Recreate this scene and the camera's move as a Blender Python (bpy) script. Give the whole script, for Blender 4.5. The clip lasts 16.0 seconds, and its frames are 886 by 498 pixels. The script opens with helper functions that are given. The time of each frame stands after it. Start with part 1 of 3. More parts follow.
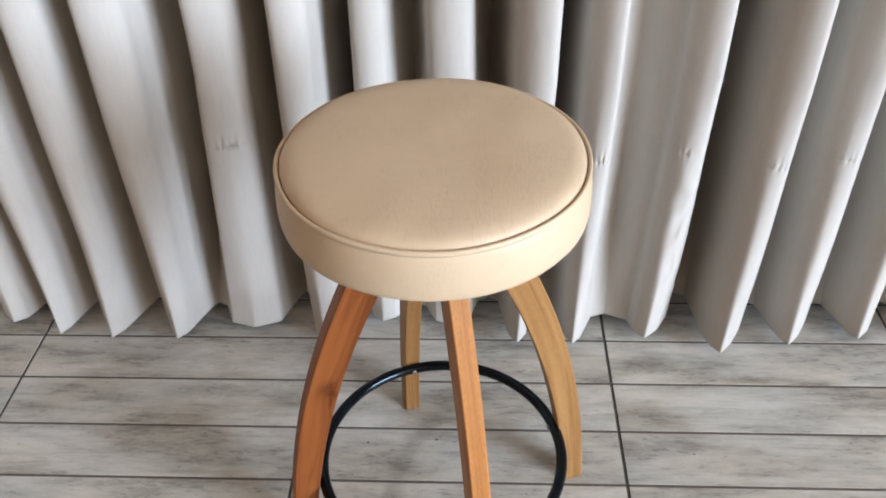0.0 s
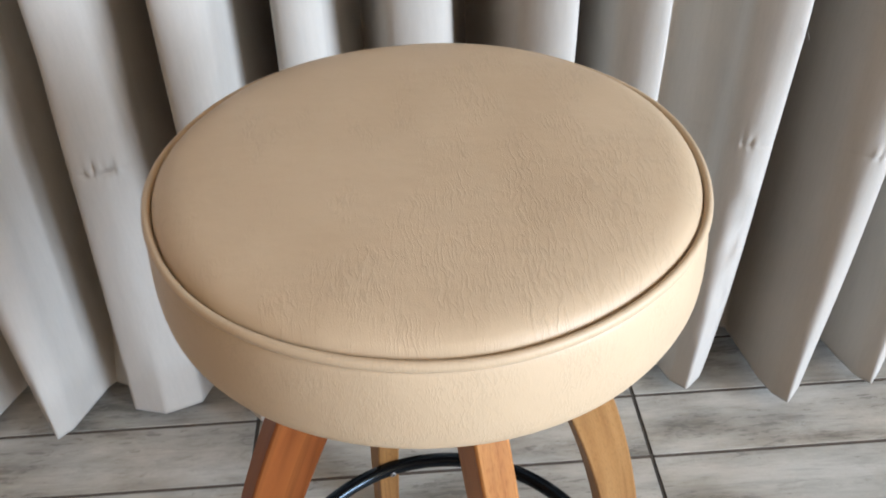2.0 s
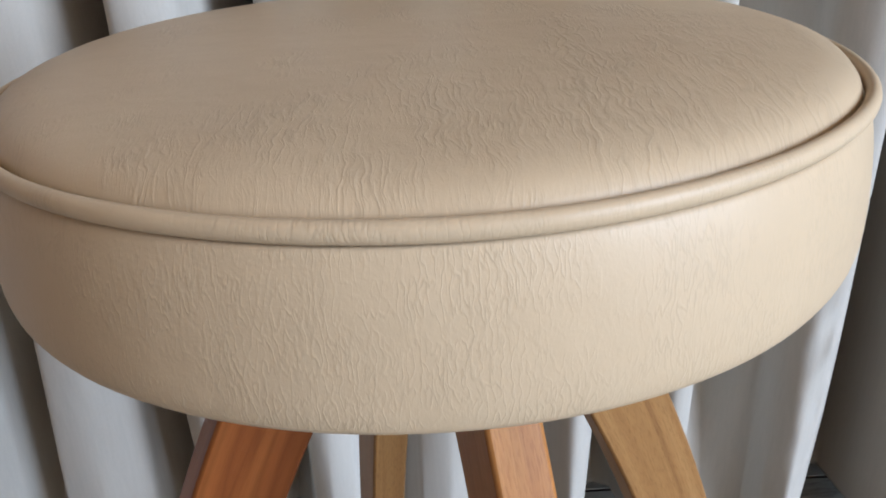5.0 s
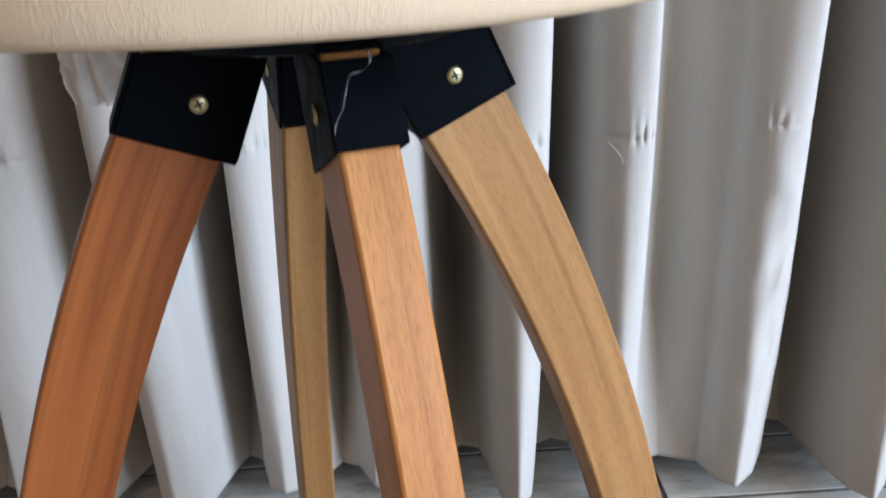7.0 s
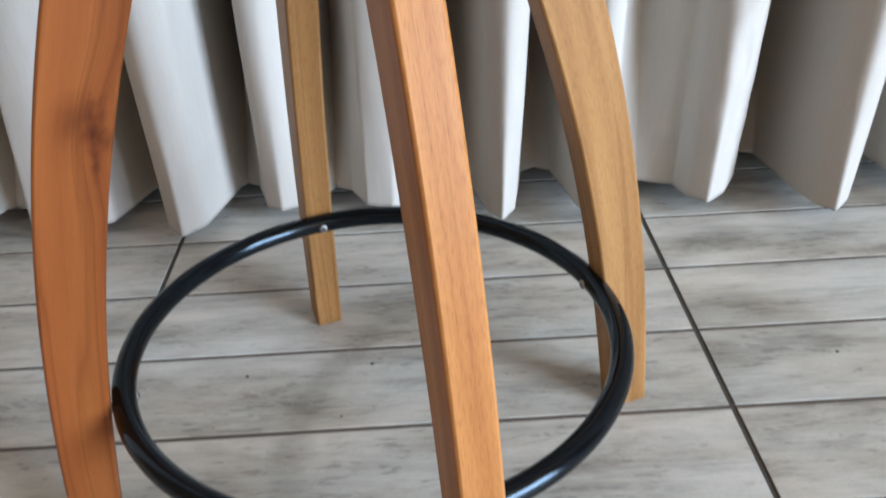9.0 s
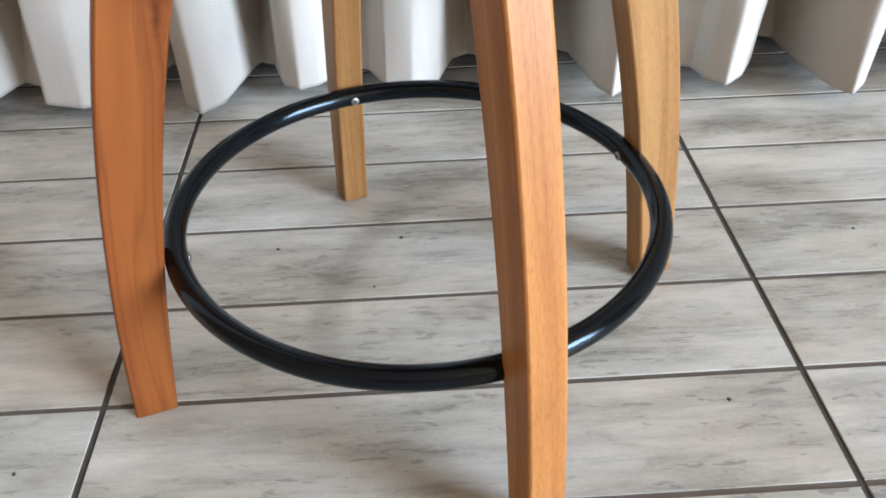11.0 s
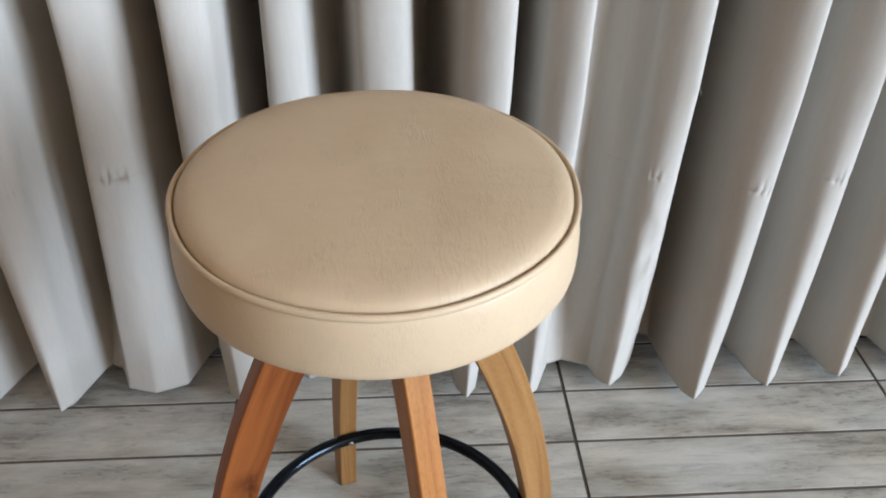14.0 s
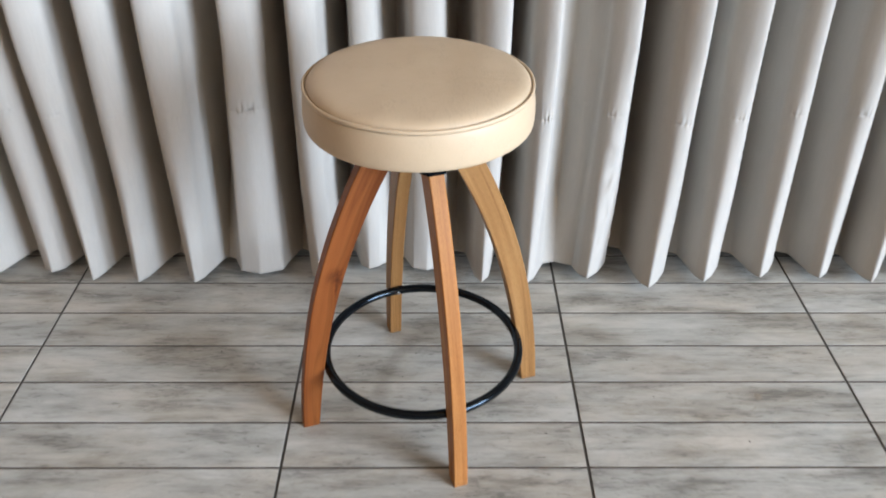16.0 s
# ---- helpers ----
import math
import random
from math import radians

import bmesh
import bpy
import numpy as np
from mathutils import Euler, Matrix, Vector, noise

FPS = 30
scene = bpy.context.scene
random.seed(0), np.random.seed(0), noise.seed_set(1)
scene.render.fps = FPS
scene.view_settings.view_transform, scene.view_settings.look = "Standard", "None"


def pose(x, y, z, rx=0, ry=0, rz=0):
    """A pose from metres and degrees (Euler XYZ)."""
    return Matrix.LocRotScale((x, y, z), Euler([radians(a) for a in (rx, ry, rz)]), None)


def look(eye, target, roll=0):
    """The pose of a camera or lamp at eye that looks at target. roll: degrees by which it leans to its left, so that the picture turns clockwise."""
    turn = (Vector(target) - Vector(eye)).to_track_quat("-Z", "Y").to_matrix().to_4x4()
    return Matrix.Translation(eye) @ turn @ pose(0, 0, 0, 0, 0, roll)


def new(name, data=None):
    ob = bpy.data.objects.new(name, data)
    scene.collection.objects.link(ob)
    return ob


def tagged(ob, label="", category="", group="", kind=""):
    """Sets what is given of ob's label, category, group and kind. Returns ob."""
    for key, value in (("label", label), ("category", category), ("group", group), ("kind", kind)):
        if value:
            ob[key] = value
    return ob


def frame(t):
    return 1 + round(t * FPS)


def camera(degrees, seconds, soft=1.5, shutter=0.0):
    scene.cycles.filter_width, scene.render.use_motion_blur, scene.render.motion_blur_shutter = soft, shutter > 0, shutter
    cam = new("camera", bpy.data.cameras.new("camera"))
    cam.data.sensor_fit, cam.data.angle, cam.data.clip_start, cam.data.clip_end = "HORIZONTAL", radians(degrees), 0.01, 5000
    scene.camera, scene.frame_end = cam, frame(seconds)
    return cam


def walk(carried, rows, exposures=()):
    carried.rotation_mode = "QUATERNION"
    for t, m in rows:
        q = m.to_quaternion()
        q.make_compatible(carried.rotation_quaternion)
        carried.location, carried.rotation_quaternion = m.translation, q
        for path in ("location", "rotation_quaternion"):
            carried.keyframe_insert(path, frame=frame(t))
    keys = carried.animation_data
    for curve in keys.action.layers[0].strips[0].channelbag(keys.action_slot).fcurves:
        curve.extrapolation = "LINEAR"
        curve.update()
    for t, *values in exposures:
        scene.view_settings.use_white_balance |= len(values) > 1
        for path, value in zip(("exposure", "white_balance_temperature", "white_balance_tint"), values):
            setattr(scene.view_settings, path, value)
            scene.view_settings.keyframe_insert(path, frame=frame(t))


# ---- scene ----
cam = camera(54.87, 16.0, soft=1.8, shutter=0.5)
PATH = [
    (0, (-0.2751, -1.0542, 1.2974), (-0.3515, 0.4992, 0.0400), -1.37),
    (0.5, (-0.2979, -0.9144, 1.2401), (-0.3560, 0.6148, -0.0476), -1.24),
    (1, (-0.3233, -0.7881, 1.1692), (-0.3356, 0.7373, -0.1243), -0.97),
    (1.5, (-0.3361, -0.7164, 1.1169), (-0.3052, 0.8146, -0.1696), -1.07),
    (2, (-0.3405, -0.6733, 1.0565), (-0.2724, 0.8903, -0.1886), -1.90),
    (2.5, (-0.3344, -0.6387, 0.9727), (-0.2432, 0.9947, -0.1778), -1.66),
    (3, (-0.3309, -0.6051, 0.9091), (-0.2569, 1.0821, -0.1623), -1.30),
    (5.5, (-0.3258, -0.5696, 0.7929), (-0.3097, 1.2692, 0.0064), -3.04),
    (6, (-0.3067, -0.5861, 0.7521), (-0.3008, 1.2776, 0.0265), -2.68),
    (6.5, (-0.2786, -0.5910, 0.7170), (-0.2549, 1.2841, 0.0218), -3.51),
    (7, (-0.2762, -0.6143, 0.6949), (-0.2421, 1.2425, -0.0474), -3.02),
    (7.5, (-0.2754, -0.6483, 0.6739), (-0.2517, 1.1777, -0.1417), -1.97),
    (8, (-0.2776, -0.6786, 0.6474), (-0.2582, 1.1147, -0.2379), -2.40),
    (8.5, (-0.2742, -0.7050, 0.6073), (-0.2561, 1.0441, -0.3623), -2.86),
    (9, (-0.2798, -0.7219, 0.5678), (-0.2506, 0.9770, -0.4872), -2.70),
    (9.5, (-0.3129, -0.7383, 0.5396), (-0.2582, 0.9154, -0.5838), -1.77),
    (9.7, (-0.3399, -0.7392, 0.5305), (-0.2774, 0.8999, -0.6138), -1.40),
    (11.8, (-0.3308, -0.7469, 0.6249), (-0.2449, 0.8003, -0.6396), -1.87),
    (12, (-0.3415, -0.7324, 0.7178), (-0.2181, 0.8235, -0.5327), -1.23),
    (12.5, (-0.3407, -0.7395, 0.9034), (-0.2074, 0.8331, -0.3251), -1.19),
    (13, (-0.3347, -0.7550, 1.0161), (-0.1861, 0.8169, -0.2114), -0.08),
    (13.5, (-0.3318, -0.7843, 1.1106), (-0.1871, 0.7960, -0.1067), 0.62),
    (14, (-0.3146, -0.8584, 1.1705), (-0.1962, 0.7350, -0.0325), 1.19),
    (14.5, (-0.2807, -0.9566, 1.2144), (-0.2125, 0.6472, 0.0214), 1.06),
    (15, (-0.2956, -1.0833, 1.2373), (-0.2577, 0.5173, 0.0387), 0.69),
    (15.5, (-0.3135, -1.2832, 1.2691), (-0.2861, 0.3345, 0.0932), 0.64),
    (16, (-0.2946, -1.5013, 1.3046), (-0.2847, 0.1464, 0.1709), 0.21),
]
# the clip's camera adjusts its exposure as the pale seat fills or leaves the view
EXPOSURE = [(0, -0.06, 6600, 11), (0.5, -0.10, 6700, 11), (1.5, -0.12, 6650, 10.5), (2.5, -0.18, 6600, 9.5), (3, -0.26, 6550, 9.5), (5.5, -0.56, 6250, 9.5), (6, -0.56, 6200, 10), (6.5, -0.54, 6150, 10), (7, -0.15, 6150, 10), (7.5, 0.03, 6200, 10),
            (8.5, -0.03, 6300, 8.5), (9, 0.04, 6250, 8), (9.5, 0.24, 6300, 8), (9.7, 0.30, 6300, 8), (11.8, 0.30, 6500, 9), (12, 0.24, 6500, 9), (12.5, -0.14, 6500, 9.5), (13, -0.37, 6500, 8), (13.5, -0.32, 6500, 8), (14.5, -0.23, 6500, 8), (15, -0.21, 6550, 8.5), (15.5, -0.19, 6500, 8.5), (16, -0.11, 6500, 9)]
walk(cam, [(t, look(eye, target, roll)) for t, eye, target, roll in PATH], EXPOSURE)

# ---- light: a wide window in the east wall, sky outside ----
SUN_UP, SUN_TURN = radians(42), radians(150)
world = bpy.data.worlds.new("sky")
scene.world = world
world.use_nodes = True
wn = world.node_tree
sky = wn.nodes.new("ShaderNodeTexSky")
sky.sky_type = "NISHITA"
sky.sun_disc = False
sky.sun_elevation, sky.sun_rotation = SUN_UP, SUN_TURN
wn.links.new(sky.outputs["Color"], wn.nodes["Background"].inputs["Color"])
wn.nodes["Background"].inputs["Strength"].default_value = 0.12


def window_light(name, centre, size_x, size_z, watts, colour, turn):
    data = bpy.data.lights.new(name, "AREA")
    data.shape, data.size, data.size_y = "RECTANGLE", size_x, size_z
    data.energy, data.color = watts, colour
    ob = new(name, data)
    ob.matrix_world = pose(*centre, 90, 0, turn)
    return ob


ROOM_W, ROOM_E, ROOM_S, ROOM_N, ROOM_H = -3.63, 7.26, -9.075, 0.605, 5.60
WIN = (-8.9, -3.4, 0.80, 5.40)  # wide window in the east wall: y from, to, z from, to
window_light("window_daylight", (ROOM_E + 0.06, (WIN[0] + WIN[1]) / 2, (WIN[2] + WIN[3]) / 2), WIN[1] - WIN[0] - 0.04, WIN[3] - WIN[2] - 0.04,
             3180, (0.716, 0.838, 1.03), 90)
scene.view_settings.exposure = 0.0


# ---- materials ----
def material(name, base=(0.5, 0.5, 0.5), rough=0.5, metal=0.0):
    m = bpy.data.materials.new(name)
    m.use_nodes = True
    p = m.node_tree.nodes["Principled BSDF"]
    p.inputs["Base Color"].default_value = (*base, 1)
    p.inputs["Roughness"].default_value = rough
    p.inputs["Metallic"].default_value = metal
    return m, m.node_tree, p


def node(tree, kind, **values):
    n = tree.nodes.new(kind)
    for key, value in values.items():
        n.inputs[key.replace("_", " ")].default_value = value
    return n


def ramp(tree, fac, stops):
    r = tree.nodes.new("ShaderNodeValToRGB")
    while len(r.color_ramp.elements) < len(stops):
        r.color_ramp.elements.new(0.5)
    for e, (at, c) in zip(r.color_ramp.elements, stops):
        e.position, e.color = at, (*c, 1) if len(c) == 3 else c
    tree.links.new(fac, r.inputs["Fac"])
    return r.outputs["Color"]


def grey(v):
    return (v, v, v)


def mapping(tree, source, scale, add=None):
    m = tree.nodes.new("ShaderNodeMapping")
    m.inputs["Scale"].default_value = scale
    tree.links.new(source, m.inputs["Vector"])
    if add is not None:
        tree.links.new(add, m.inputs["Location"])
    return m.outputs["Vector"]


def noise_of(tree, vector, scale, detail=4.0, rough=0.55, distort=0.0):
    n = node(tree, "ShaderNodeTexNoise", Scale=scale, Detail=detail, Roughness=rough, Distortion=distort)
    tree.links.new(vector, n.inputs["Vector"])
    return n.outputs["Fac"]


def mix(tree, mode, fac, a, b):
    m = tree.nodes.new("ShaderNodeMix")
    m.data_type, m.blend_type = "RGBA", mode
    for socket, value in ((m.inputs[0], fac), (m.inputs[6], a), (m.inputs[7], b)):
        if hasattr(value, "links"):
            tree.links.new(value, socket)
        elif isinstance(value, (int, float)):
            socket.default_value = value
        else:
            socket.default_value = (*value, 1)
    return m.outputs[2]


def maths(tree, op, a, b=0.0):
    m = tree.nodes.new("ShaderNodeMath")
    m.operation = op
    for socket, value in ((m.inputs[0], a), (m.inputs[1], b)):
        if hasattr(value, "links"):
            tree.links.new(value, socket)
        else:
            socket.default_value = value
    return m.outputs[0]


def bump(tree, height, shader, strength, distance, before=None):
    b = node(tree, "ShaderNodeBump", Strength=strength, Distance=distance)
    tree.links.new(height, b.inputs["Height"])
    if before is not None:
        tree.links.new(before, b.inputs["Normal"])
    tree.links.new(b.outputs["Normal"], shader.inputs["Normal"])
    return b.outputs["Normal"]


def coords(tree, kind="Object"):
    return tree.nodes.new("ShaderNodeTexCoord").outputs[kind]


def make_leather(name, relief, top):
    m, t, p = material(name, rough=0.48)
    p.inputs["Specular IOR Level"].default_value = 0.4
    c = coords(t, "UV")
    big = noise_of(t, c, 9, 3)
    col = ramp(t, big, [(0.3, (0.484, 0.372, 0.244)), (0.7, (0.521, 0.405, 0.271))])
    # thin wavy creases that run from front to back over the top and upright down the side, in loose clusters
    warp = t.nodes.new("ShaderNodeVectorMath")
    warp.operation = "MULTIPLY_ADD"
    nz = node(t, "ShaderNodeTexNoise", Scale=60.0, Detail=2.0)
    t.links.new(c, nz.inputs["Vector"])
    t.links.new(nz.outputs["Color"], warp.inputs[0])
    warp.inputs[1].default_value = (0.009, 0.004, 0.0) if top else (0.0045, 0.002, 0.0)
    t.links.new(c, warp.inputs[2])
    long_v = (240, 34, 1) if top else (390, 105, 1)
    fine = noise_of(t, mapping(t, warp.outputs[0], long_v), 1.0, 1.5, 0.45)
    crease = ramp(t, maths(t, "ABSOLUTE", maths(t, "SUBTRACT", fine, 0.5)), [(0.0, grey(1)), (0.035, grey(0.5)), (0.075, grey(0))])
    patch = noise_of(t, mapping(t, c, (26, 13, 1) if top else (30, 34, 1)), 1.0, 3, 0.6)
    if top:  # sat-on front half more than the back
        parts = t.nodes.new("ShaderNodeSeparateXYZ")
        t.links.new(c, parts.inputs[0])
        front = ramp(t, maths(t, "MULTIPLY", maths(t, "SUBTRACT", parts.outputs["Y"], 2.8), 2.5), [(0.05, grey(0.14)), (0.40, grey(0.04)), (0.75, grey(0.0))])
        patch = maths(t, "ADD", patch, front)
        # more wear on one half of the seat
        half = maths(t, "MULTIPLY", maths(t, "SUBTRACT", parts.outputs["X"], 4.27), 5.0)
        patch = maths(t, "ADD", patch, ramp(t, half, [(0.15, grey(0.0)), (0.45, grey(0.05)), (0.75, grey(0.13))]))
        patch = maths(t, "SUBTRACT", patch, 0.085)
    mask = ramp(t, patch, [(0.50, grey(0.03)), (0.64, grey(1.0))] if top else [(0.36, grey(0.12)), (0.60, grey(1.0))])
    groove = maths(t, "MULTIPLY", crease, mask)
    tiny = noise_of(t, mapping(t, warp.outputs[0], (560, 110, 1) if top else (480, 140, 1)), 1.0, 1.5, 0.45)
    tiny = ramp(t, maths(t, "ABSOLUTE", maths(t, "SUBTRACT", tiny, 0.5)), [(0.0, grey(0.32)), (0.08, grey(0))])
    groove = maths(t, "ADD", groove, maths(t, "MULTIPLY", tiny, ramp(t, patch, [(0.40, grey(0.1)), (0.60, grey(1.0))])))
    height = maths(t, "SUBTRACT", 1.0, groove)
    pore = noise_of(t, c, 750, 3)
    dent = noise_of(t, c, 45, 2)
    n0 = bump(t, dent, p, 0.10, 0.004)
    n1 = bump(t, height, p, relief, 0.0006, n0)
    bump(t, pore, p, 0.12, 0.0006, n1)
    t.links.new(mix(t, "MULTIPLY", 0.16, col, ramp(t, height, [(0.0, grey(0.6)), (0.9, grey(1.0))])), p.inputs["Base Color"])
    return m


def make_wood(name, dark, mid, light, rough, vein, fleck, knot=None):
    m, t, p = material(name, rough=rough)
    uv = coords(t, "UV")
    shift = t.nodes.new("ShaderNodeCombineXYZ")
    t.links.new(maths(t, "MULTIPLY", t.nodes.new("ShaderNodeObjectInfo").outputs["Random"], 17.0), shift.inputs["X"])
    if knot:  # the grain bends round the knot
        away = t.nodes.new("ShaderNodeVectorMath")
        away.operation = "DISTANCE"
        t.links.new(mapping(t, uv, (0.5, 1, 1)), away.inputs[0])
        away.inputs[1].default_value = (knot[0] * 0.5, knot[1], 0)
        bend = t.nodes.new("ShaderNodeCombineXYZ")
        t.links.new(maths(t, "MULTIPLY", ramp(t, away.outputs["Value"], [(0.0, grey(1.0)), (0.008, grey(0.75)), (0.03, grey(0.0))]), 0.010), bend.inputs["Y"])
        moved = t.nodes.new("ShaderNodeVectorMath")
        t.links.new(uv, moved.inputs[0])
        t.links.new(bend.outputs[0], moved.inputs[1])
        grain = moved.outputs[0]
    else:
        grain = uv
    broad = noise_of(t, mapping(t, grain, (1.8, 52, 1), shift.outputs[0]), 1.0, 3, 0.5, 0.5)
    veins = noise_of(t, mapping(t, grain, (1.7, 48, 1), shift.outputs[0]), 1.0, 2, 0.45, 0.45)
    lines = maths(t, "ABSOLUTE", maths(t, "SUBTRACT", maths(t, "FRACT", maths(t, "MULTIPLY", veins, 4.0)), 0.5))
    mottle = noise_of(t, mapping(t, grain, (45, 160, 1), shift.outputs[0]), 1.0, 4, 0.6)
    fibre = noise_of(t, mapping(t, grain, (34, 1000, 1), shift.outputs[0]), 1.0, 3, 0.6)
    pores = noise_of(t, mapping(t, grain, (120, 900, 1), shift.outputs[0]), 1.0, 3, 0.6)
    col = ramp(t, broad, [(0.25, dark), (0.5, mid), (0.75, light)])
    col = mix(t, "MULTIPLY", vein, col, ramp(t, lines, [(0.0, (0.55, 0.47, 0.40)), (0.09, (0.78, 0.73, 0.68)), (0.24, grey(1.0))]))
    col = mix(t, "MULTIPLY", fleck * 0.6, col, ramp(t, mottle, [(0.35, grey(0.78)), (0.60, grey(1.0))]))
    col = mix(t, "MULTIPLY", 0.30, col, ramp(t, fibre, [(0.3, grey(0.70)), (0.7, grey(1.0))]))
    col = mix(t, "MULTIPLY", fleck, col, ramp(t, pores, [(0.36, (0.58, 0.48, 0.40)), (0.50, grey(1.0))]))
    if knot:
        # a dark heart with forked arms, and a brown smudge beside it
        rough_edge = maths(t, "MULTIPLY", maths(t, "SUBTRACT", noise_of(t, uv, 130, 3), 0.5), 0.006)
        for du, dv, size, stretch, depth in ((0.0, 0.0, 0.0040, 0.5, 0.8), (0.014, -0.0034, 0.0026, 0.28, 0.65), (0.014, 0.0045, 0.0020, 0.28, 0.5), (-0.019, 0.0025, 0.0026, 0.22, 0.65),
                                             (-0.006, 0.0085, 0.0048, 0.8, 0.5), (0.013, -0.0125, 0.0085, 0.7, 0.5), (0.002, -0.014, 0.012, 0.6, 0.22)):
            d = t.nodes.new("ShaderNodeVectorMath")
            d.operation = "DISTANCE"
            t.links.new(mapping(t, uv, (stretch, 1, 1)), d.inputs[0])
            d.inputs[1].default_value = ((knot[0] + du) * stretch, knot[1] + dv, 0)
            wob = maths(t, "ADD", d.outputs["Value"], rough_edge)
            col = mix(t, "MULTIPLY", depth, col, ramp(t, wob, [(size * 0.2, (0.25, 0.16, 0.11)), (size * 0.8, (0.60, 0.50, 0.44)), (size * 1.7, grey(1.0))]))
    t.links.new(col, p.inputs["Base Color"])
    p.inputs["Coat Weight"].default_value = 0.10
    p.inputs["Coat Roughness"].default_value = 0.25
    p.inputs["Specular IOR Level"].default_value = 0.2
    bump(t, maths(t, "ADD", fibre, pores), p, 0.18, 0.0004)
    return m


def make_black(name, rough, base=0.008, gloss=0.5):
    m, t, p = material(name, (base, base * 1.15, base * 1.45), rough)
    p.inputs["Specular IOR Level"].default_value = gloss
    p.inputs["Specular Tint"].default_value = (0.62, 0.82, 1.0, 1)
    c = coords(t)
    t.links.new(ramp(t, noise_of(t, c, 60, 4), [(0.3, grey(rough * 0.8)), (0.75, grey(rough * 1.25))]), p.inputs["Roughness"])
    bump(t, noise_of(t, c, 700, 2), p, 0.06, 0.0004)
    return m


def make_fabric():
    m, t, p = material("off_white_curtain_cloth", rough=0.85)
    c = coords(t)
    cloud = noise_of(t, mapping(t, c, (6, 6, 2.5)), 1.0, 4)
    col = ramp(t, cloud, [(0.3, (0.434, 0.416, 0.378)), (0.7, (0.480, 0.462, 0.424))])
    weave = noise_of(t, mapping(t, c, (900, 900, 500)), 1.0, 2)
    slub = noise_of(t, mapping(t, c, (260, 260, 26)), 1.0, 3, 0.6)
    col = mix(t, "MULTIPLY", 0.14, col, ramp(t, weave, [(0.35, grey(0.7)), (0.65, grey(1.0))]))
    col = mix(t, "MULTIPLY", 0.10, col, ramp(t, slub, [(0.35, grey(0.6)), (0.6, grey(1.0))]))
    t.links.new(col, p.inputs["Base Color"])
    p.inputs["Sheen Weight"].default_value = 0.15
    soft = noise_of(t, mapping(t, c, (14, 14, 5)), 1.0, 3)
    n1 = bump(t, soft, p, 0.38, 0.006)
    # handled cloth: shallow crumples in loose patches
    crumple = noise_of(t, mapping(t, c, (46, 46, 30)), 1.0, 3, 0.5, 0.6)
    where = ramp(t, noise_of(t, mapping(t, c, (5, 5, 3)), 1.0, 2), [(0.42, grey(0.0)), (0.62, grey(1.0))])
    n2 = bump(t, maths(t, "MULTIPLY", crumple, where), p, 0.13, 0.005, n1)
    bump(t, maths(t, "ADD", weave, maths(t, "MULTIPLY", slub, 0.5)), p, 0.25, 0.0004, n2)
    # thin cloth lets some warm light through
    glow = t.nodes.new("ShaderNodeBsdfTranslucent")
    glow.inputs["Color"].default_value = (0.45, 0.32, 0.20, 1)
    both = t.nodes.new("ShaderNodeMixShader")
    both.inputs[0].default_value = 0.065
    t.links.new(p.outputs[0], both.inputs[1])
    t.links.new(glow.outputs[0], both.inputs[2])
    t.links.new(both.outputs[0], t.nodes["Material Output"].inputs["Surface"])
    return m


